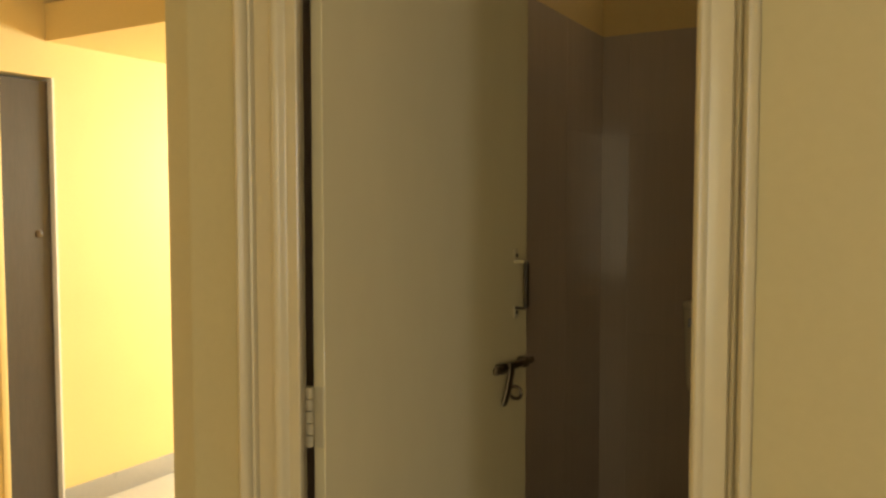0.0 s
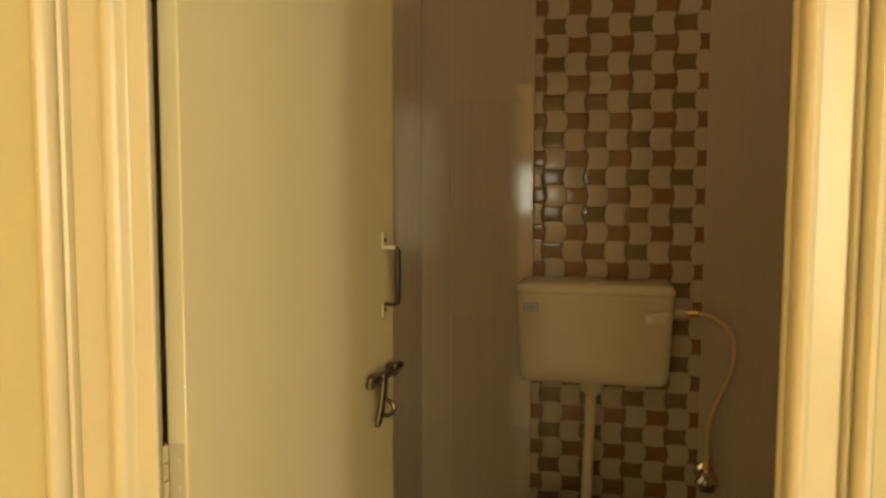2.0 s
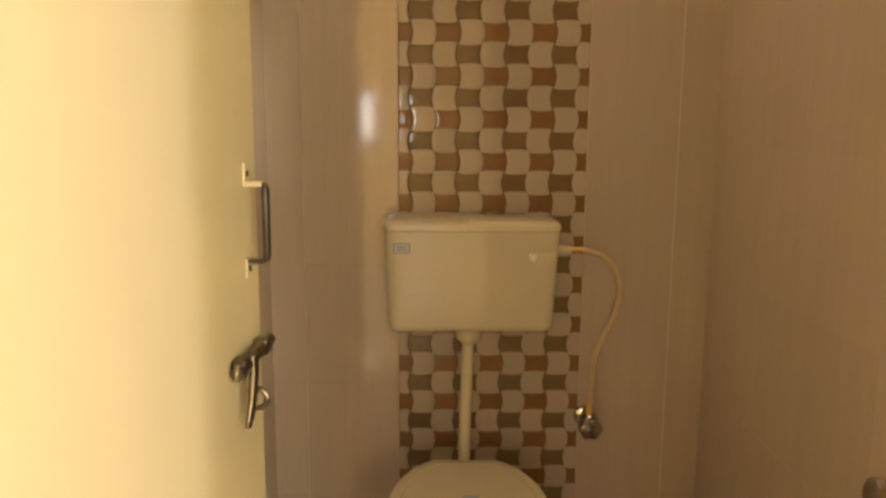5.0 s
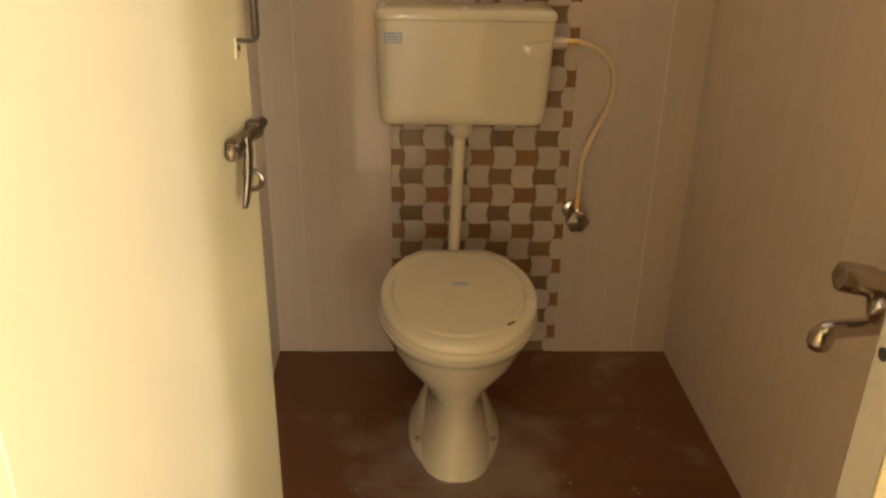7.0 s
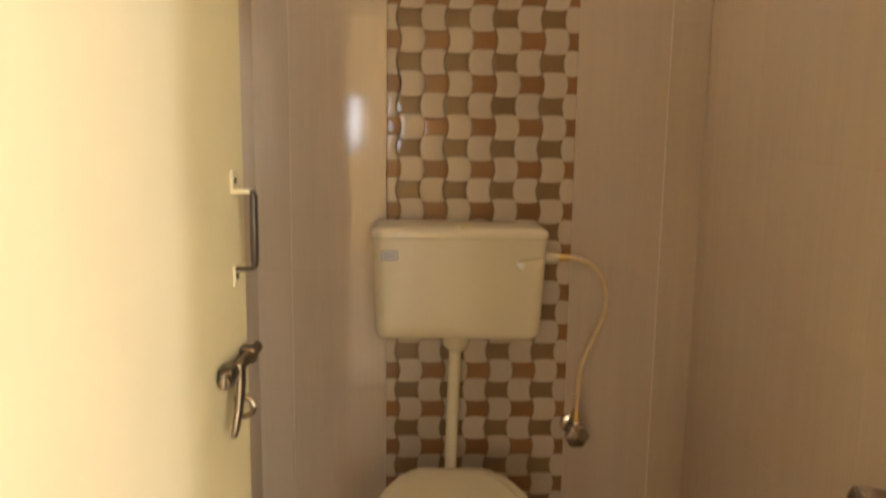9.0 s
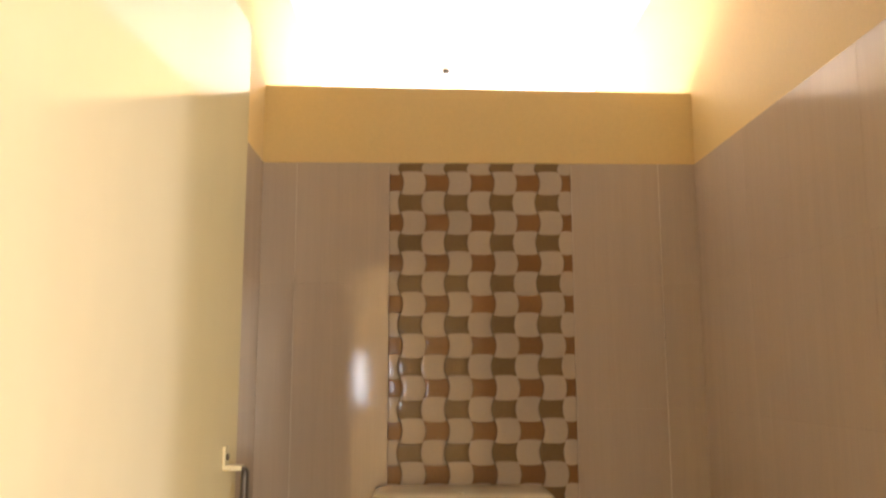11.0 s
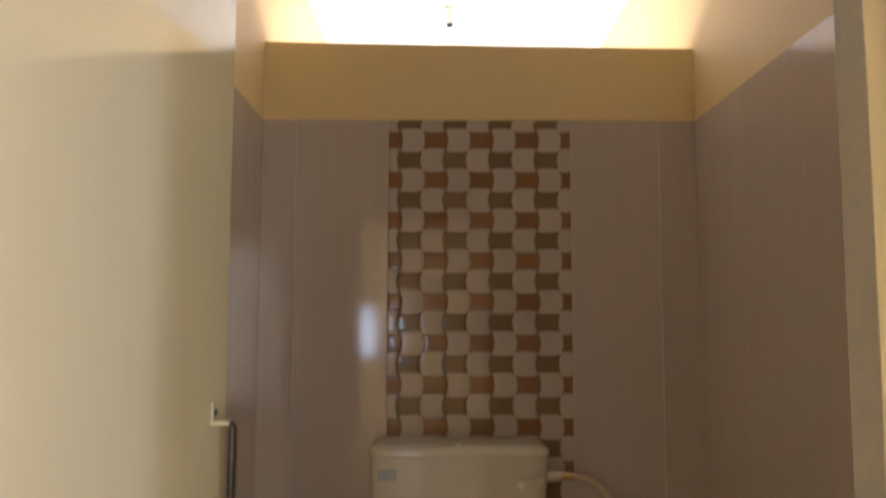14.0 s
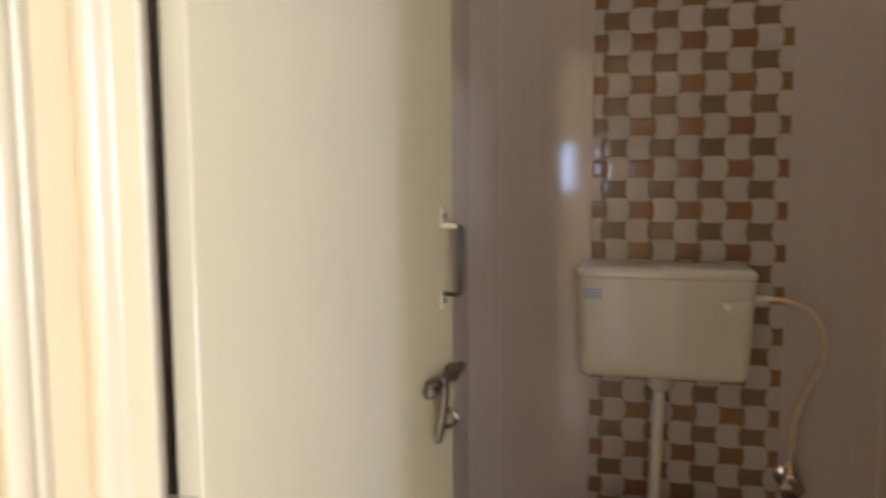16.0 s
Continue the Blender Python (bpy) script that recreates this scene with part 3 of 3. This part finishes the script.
bowl = loft([egg(0.099, -0.612, -0.24, 0.0, nose=2.45), egg(0.096, -0.609, -0.24, 0.02, nose=2.45), egg(0.084, -0.597, -0.24, 0.06, nose=2.35), egg(0.071, -0.580, -0.24, 0.11), egg(0.065, -0.574, -0.23, 0.15),
             egg(0.072, -0.580, -0.22, 0.19), egg(0.099, -0.592, -0.21, 0.225), egg(0.133, -0.617, -0.20, 0.262), egg(0.162, -0.643, -0.19, 0.303), egg(0.181, -0.669, -0.18, 0.350), egg(0.187, -0.686, -0.17, 0.371),
             egg(0.191, -0.695, -0.165, 0.377), egg(0.193, -0.702, -0.16, 0.390), egg(0.186, -0.696, -0.165, 0.3965), egg(0.13, -0.61, -0.20, 0.397)])
body = pan_part("bowl", bowl, CERAMIC, pan)
foot = loft([egg(0.121, -0.588, -0.22, 0.0), egg(0.121, -0.588, -0.22, 0.012), egg(0.118, -0.583, -0.22, 0.022), egg(0.103, -0.55, -0.23, 0.045), egg(0.094, -0.53, -0.24, 0.07), egg(0.078, -0.51, -0.25, 0.09), egg(0.05, -0.48, -0.27, 0.105)])
pan_part("foot", foot, CERAMIC, pan)
for sx in (-1, 1):
    x = PX + sx * 0.094
    pan_part("bolt_cap", tube([(x, -0.50, 0.045), (x + sx * 0.007, -0.506, 0.052)], [0.008, 0.005], 12), CEMENT, pan)
pan_part("outlet_collar", tube([(PX, -0.30, 0.20), (PX, -0.12, 0.19), (PX, -0.003, 0.19)], [0.062, 0.058, 0.058], 24), CERAMIC, pan)


def lid_ring(k, z, flatback=-0.199):
    """The outline of the seat, scaled towards its middle."""
    ring = []
    for x, y, _ in egg(0.1885, -0.712, -0.165, z, 56, PX, 1.95, 0.503):
        y = min(y, flatback)
        ring.append((PX + (x - PX) * k, -0.44 + (y + 0.44) * k, z))
    return ring


pan_part("seat_ring", loft([lid_ring(0.985, 0.398), lid_ring(1.0, 0.403), lid_ring(1.0, 0.412), lid_ring(0.985, 0.417), lid_ring(0.9, 0.4175)]), SEATPLASTIC, pan)
lid = pan_part("lid", loft([lid_ring(0.985, 0.418), lid_ring(0.998, 0.4215), lid_ring(0.998, 0.428), lid_ring(0.99, 0.4345), lid_ring(0.97, 0.4385), lid_ring(0.862, 0.4400), lid_ring(0.846, 0.4365), lid_ring(0.838, 0.4365), lid_ring(0.822, 0.4415), lid_ring(0.6, 0.4435), lid_ring(0.3, 0.4445)]), SEATPLASTIC, pan)
for sx in (-1, 1):
    pan_part("lid_hinge", tube([(PX + sx * 0.04, -0.189, 0.412), (PX + sx * 0.08, -0.189, 0.412)], 0.008, 12), SEATPLASTIC, pan)
sticker = pan_part("lid_label", box(PX - 0.013, PX + 0.025, -0.430, -0.414, 0.4436, 0.4452), LIDPRINT, pan, "small blue-grey printed sticker")
smudge = loft([[(0.024, -0.618, 0.4385), (0.044, -0.602, 0.4385), (0.041, -0.597, 0.4385), (0.019, -0.614, 0.4385)], [(0.025, -0.617, 0.4412), (0.043, -0.603, 0.4412), (0.041, -0.599, 0.4412), (0.021, -0.613, 0.4412)]])
pan_part("chip", smudge, DIRT, pan, "dark chipped smudge")

# ---- cistern ----
CX = -0.0605
cistern = empty("cistern", (CX, -0.09, 0.777))
tagged(cistern, "ivory plastic low-level cistern on the mosaic wall", "cistern")


def cis(*a, **k):
    return placed(part(*a, **k), (CX, -0.09, 0.777))


def tank_ring(k, z, r=0.028, grow=0.0):
    hx = 0.2135 + 0.0075 * k + grow
    front = -0.160 - 0.022 * k - grow
    return rounded(CX - 0.001 + 0.001 * k, (front - 0.004) / 2, hx, (-0.004 - front) / 2, r, z, 8)


rows = [tank_ring(0, 0.761, 0.02, -0.034), tank_ring(0, 0.762, 0.022, -0.020), tank_ring(0, 0.7645, 0.024, -0.011), tank_ring(0, 0.770, 0.028, -0.005), tank_ring(0, 0.780, 0.03, -0.0015), tank_ring(0.02, 0.798, 0.03, 0.0)]
rows += [tank_ring(k, 0.797 + 0.231 * k, 0.03) for k in (0.2, 0.4, 0.6, 0.8, 1.0)]
cis("tank", loft(rows), IVORY, cistern)
rows = [tank_ring(1, 1.0285, 0.03, 0.0), tank_ring(1, 1.030, 0.031, 0.0022), tank_ring(1, 1.040, 0.032, 0.003), tank_ring(1, 1.046, 0.032, 0.001), tank_ring(1, 1.0505, 0.03, -0.004), tank_ring(1, 1.0535, 0.03, -0.013), tank_ring(1, 1.055, 0.03, -0.03), tank_ring(1, 1.0555, 0.03, -0.06)]
cis("lid", loft(rows), IVORY, cistern)
cis("lid_button", tube([(CX - 0.005, -0.165, 1.052), (CX - 0.005, -0.165, 1.060)], [0.008, 0.006], 14), IVORY, cistern)
cis("lever_boss", tube([(0.090, -0.176, 0.966), (0.090, -0.204, 0.966), (0.090, -0.209, 0.966), (0.090, -0.211, 0.966)], [0.010, 0.0095, 0.0075, 0.004], 16), SATIN, cistern, "chrome lever boss")
bm = loft([[(0.084, -0.190, 0.952), (0.084, -0.203, 0.952), (0.084, -0.203, 0.978), (0.084, -0.190, 0.978)], [(0.105, -0.192, 0.949), (0.105, -0.206, 0.949), (0.105, -0.206, 0.982), (0.105, -0.192, 0.982)], [(0.130, -0.193, 0.956), (0.130, -0.205, 0.956), (0.130, -0.205, 0.985), (0.130, -0.193, 0.985)], [(0.144, -0.192, 0.971), (0.144, -0.202, 0.971), (0.144, -0.202, 0.986), (0.144, -0.192, 0.986)]])
bmesh.ops.bevel(bm, geom=bm.edges[:], offset=0.002, segments=2, affect="EDGES")
cis("flush_lever", bm, IVORY, cistern)
tag = cis("label", box(-0.259, -0.217, -0.1815, -0.1795, 0.974, 0.999), LABELBLUE, cistern, "small pale sticker with a blue-grey border")
placed(part("label_face", box(-0.2565, -0.2195, -0.1823, -0.1810, 0.9765, 0.9965), LABEL, tag), (0, 0, 0)).matrix_parent_inverse = Matrix.Identity(4)
for z in (0.983, 0.990):
    part("print_bar", box(-0.252, -0.224, -0.1827, -0.1820, z - 0.0016, z + 0.0016), LABELBLUE, tag)
cis("inlet_nut", tube([(0.156, -0.095, 0.968), (0.190, -0.095, 0.968), (0.204, -0.095, 0.968)], [0.016, 0.013, 0.009], 8), IVORY, cistern)

# ---- flush pipe ----
flush = empty("flush_pipe", (-0.066, -0.095, 0.43))
tagged(flush, "ivory plastic flush pipe between cistern and pan", "pipe")
for nm, pts, r in (("coupling", [(-0.064, -0.095, 0.775), (-0.064, -0.095, 0.735), (-0.064, -0.095, 0.729), (-0.065, -0.095, 0.718)], [0.0360, 0.0350, 0.0310, 0.0200]),
                   ("pipe", [(-0.065, -0.095, 0.735), (-0.070, -0.095, 0.55), (-0.073, -0.10, 0.44), (-0.075, -0.13, 0.385), (-0.078, -0.20, 0.36)], 0.0165)):
    placed(part(nm, tube(pts, r, 20), IVORY, flush), (-0.066, -0.095, 0.43))

# ---- supply hose and angle valve ----
hose = empty("supply_hose", (0.269, -0.077, 0.53))
tagged(hose, "cream braided supply hose looping down to the valve", "hose")
line = spline([(0.202, -0.095, 0.968), (0.236, -0.095, 0.968), (0.282, -0.092, 0.954), (0.320, -0.088, 0.917), (0.335, -0.085, 0.86), (0.325, -0.083, 0.795), (0.296, -0.08, 0.725), (0.274, -0.078, 0.66), (0.271, -0.077, 0.59), (0.269, -0.077, 0.52)], 7)
placed(part("hose", tube(line, 0.0072, 10), HOSE, hose), (0.269, -0.077, 0.53))
placed(part("end_nut", tube([(0.200, -0.095, 0.968), (0.228, -0.095, 0.968)], 0.0105, 6), BRASS, hose, "brass nut"), (0.269, -0.077, 0.53))
placed(part("end_nut", tube([(0.269, -0.077, 0.545), (0.269, -0.077, 0.512)], 0.0105, 6), BRASS, hose, "brass nut"), (0.269, -0.077, 0.53))
valve = empty("angle_valve", (0.271, 0.0, 0.478))
tagged(valve, "chrome angle valve fixed to the tiled wall", "valve")


def val(*a, **k):
    return placed(part(*a, **k), (0.271, 0.0, 0.478))


val("wall_flange", tube([(0.271, 0.0, 0.478), (0.271, -0.006, 0.478), (0.271, -0.012, 0.478)], [0.030, 0.028, 0.016], 24), TAPCHROME, valve)
val("body", tube([(0.271, -0.01, 0.478), (0.271, -0.080, 0.478)], 0.0145, 18), TAPCHROME, valve)
val("outlet", tube([(0.269, -0.077, 0.478), (0.269, -0.077, 0.513)], 0.0105, 6), TAPCHROME, valve)
# wheel knob with a scalloped rim
rim = []
for y, r in ((-0.079, 0.014), (-0.081, 0.027), (-0.085, 0.031), (-0.096, 0.031), (-0.101, 0.027), (-0.103, 0.015)):
    rim.append([(0.270 + r * (1 + 0.07 * math.cos(6 * a)) * math.cos(a), y, 0.476 + r * (1 + 0.07 * math.cos(6 * a)) * math.sin(a)) for a in (2 * math.pi * k / 36 for k in range(36))])
knob = val("knob", loft(rim), TAPCHROME, valve)
placed(part("knob_cap", tube([(0.270, -0.1025, 0.476), (0.270, -0.106, 0.476), (0.270, -0.107, 0.476)], [0.013, 0.012, 0.008], 18), TAPCHROME, knob), (0, 0, 0)).matrix_parent_inverse = Matrix.Identity(4)

# ---- wall tap ----
tap = empty("wall_tap", (XW, -1.05, 0.70))
tagged(tap, "chrome wall tap with a knob and a straight spout", "tap")


def tp(*a, **k):
    return placed(part(*a, **k), (XW, -1.05, 0.70))


tp("wall_flange", tube([(XW, -1.05, 0.742), (XW - 0.008, -1.05, 0.742), (XW - 0.014, -1.05, 0.742)], [0.034, 0.032, 0.018], 24), TAPCHROME, tap)
tp("body", tube([(XW - 0.01, -1.050, 0.747), (0.552, -1.046, 0.755), (0.540, -1.044, 0.757)], [0.021, 0.021, 0.0225], 28), TAPCHROME, tap)
tp("handle", tube([(0.541, -1.044, 0.757), (0.538, -1.044, 0.7575), (0.495, -1.038, 0.764), (0.488, -1.037, 0.765), (0.485, -1.037, 0.7655)], [0.0215, 0.0250, 0.0250, 0.0225, 0.016], 28), TAPCHROME, tap)
tp("knob", tube([(0.545, -1.056, 0.735), (0.536, -1.086, 0.726), (0.534, -1.096, 0.724), (0.533, -1.099, 0.723)], [0.015, 0.019, 0.018, 0.012], 24), TAPCHROME, tap)
tp("riser", tube([(0.578, -1.048, 0.745), (0.580, -1.048, 0.70), (0.578, -1.048, 0.672)], 0.017, 20), TAPCHROME, tap)
tp("spout", tube([(0.592, -1.050, 0.684), (0.55, -1.050, 0.681), (0.515, -1.050, 0.678), (0.490, -1.050, 0.675), (0.480, -1.050, 0.671), (0.476, -1.050, 0.662)], [0.0150, 0.0152, 0.0155, 0.0165, 0.0172, 0.0165], 16), TAPCHROME, tap)
tp("nozzle", tube([(0.479, -1.050, 0.680), (0.477, -1.050, 0.673), (0.475, -1.050, 0.664), (0.474, -1.050, 0.650), (0.474, -1.050, 0.643), (0.474, -1.050, 0.639)], [0.010, 0.0165, 0.0195, 0.0198, 0.0175, 0.0130], 10), TAPCHROME, tap)

# ---- overhead shower ----
SC = Vector((0.518, -1.001, 2.076))
SU, SV = Vector((0.984, 0.158, 0.086)).normalized(), Vector((-0.056, -0.185, 0.981))
SN = SU.cross(SV).normalized()
SV = SN.cross(SU)
shower = empty("shower_head")
shower.matrix_world = Matrix.Translation(SC) @ Matrix((-SU, SV, -SN)).transposed().to_4x4()
tagged(shower, "square black shower head with pale rubber nozzles", "shower")
SW = 0.112
part("face_plate", box(-SW / 2, SW / 2, -SW / 2, SW / 2, 0.0, 0.018, 0.0025, 2), BLACK, shower)
N = 8
nozzle_mesh = None
for i in range(N):
    for j in range(N):
        x, y = (i - (N - 1) / 2) * 0.0124, (j - (N - 1) / 2) * 0.0124
        if nozzle_mesh is None:
            first = part("nozzle", tube([(0, 0, 0.0005), (0, 0, -0.0022)], [0.0026, 0.0020], 6), NOZZLE, shower)
            nozzle_mesh = first.data
            first.location = (x, y, 0)
        else:
            ob = new("nozzle", nozzle_mesh)
            ob.parent = shower
            ob.location = (x, y, 0)
part("swivel", tube([(0, 0, 0.016), (0, 0, 0.03), (0, 0, 0.04)], [0.022, 0.018, 0.012], 18), BLACK, shower)
inv = shower.matrix_world.inverted()
arm = [inv @ Vector(p) for p in ((XW, -0.90, 2.12), (0.57, -0.905, 2.12), (0.535, -0.925, 2.11), tuple(shower.matrix_world @ Vector((0, 0, 0.035))))]
part("arm", tube(spline(arm, 6), 0.010, 14), CHROME, shower, "chrome shower arm")

# ---- ceiling lamp holder above the shaft ----
holder = empty("lamp_holder", (-0.071, 0.83, CEIL))
tagged(holder, "small white lamp holder hanging from the ceiling", "lamp holder")
for nm, pts, r, mt in (("rose", [(-0.071, 0.83, CEIL), (-0.071, 0.83, CEIL - 0.012), (-0.071, 0.83, CEIL - 0.018)], [0.032, 0.030, 0.016], WHITE),
                       ("socket", [(-0.071, 0.83, CEIL - 0.015), (-0.071, 0.83, CEIL - 0.065)], [0.014, 0.017], WHITE),
                       ("contact_ring", [(-0.071, 0.83, CEIL - 0.065), (-0.071, 0.83, CEIL - 0.078)], [0.0150, 0.0120], BLACK)):
    placed(part(nm, tube(pts, r, 18), mt, holder), (-0.071, 0.83, CEIL))

# ---- dark door in the hall ----
hall_door = empty("hall_door", (HX - 0.03, -0.62, 0))
tagged(hall_door, "dark stained wooden door in a pale frame", "door")


def hd(*a, **k):
    return placed(part(*a, **k), (HX - 0.03, -0.62, 0))


slab = hd("panel", box(HX - 0.055, HX - 0.015, -0.766, -0.541, 0.004, 1.870, 0.002, 1), DARKWOOD, hall_door)
hd("frame_post", box(HX - 0.06, HX + 0.012, -0.540, -0.529, 0.0, 1.883, 0.002), WHITE, hall_door, "white painted frame post")
hd("frame_post", box(HX - 0.06, HX + 0.012, -0.797, -0.767, 0.0, 1.883, 0.003), YELLOW, hall_door)
# added disc; the door has only a faint pale scuff here
hd("lock", tube([(HX - 0.016, -0.598, 1.223), (HX - 0.011, -0.598, 1.223), (HX - 0.009, -0.598, 1.223)], [0.018, 0.017, 0.010], 18), DARKSTEEL, hall_door, "dull steel lock knob")
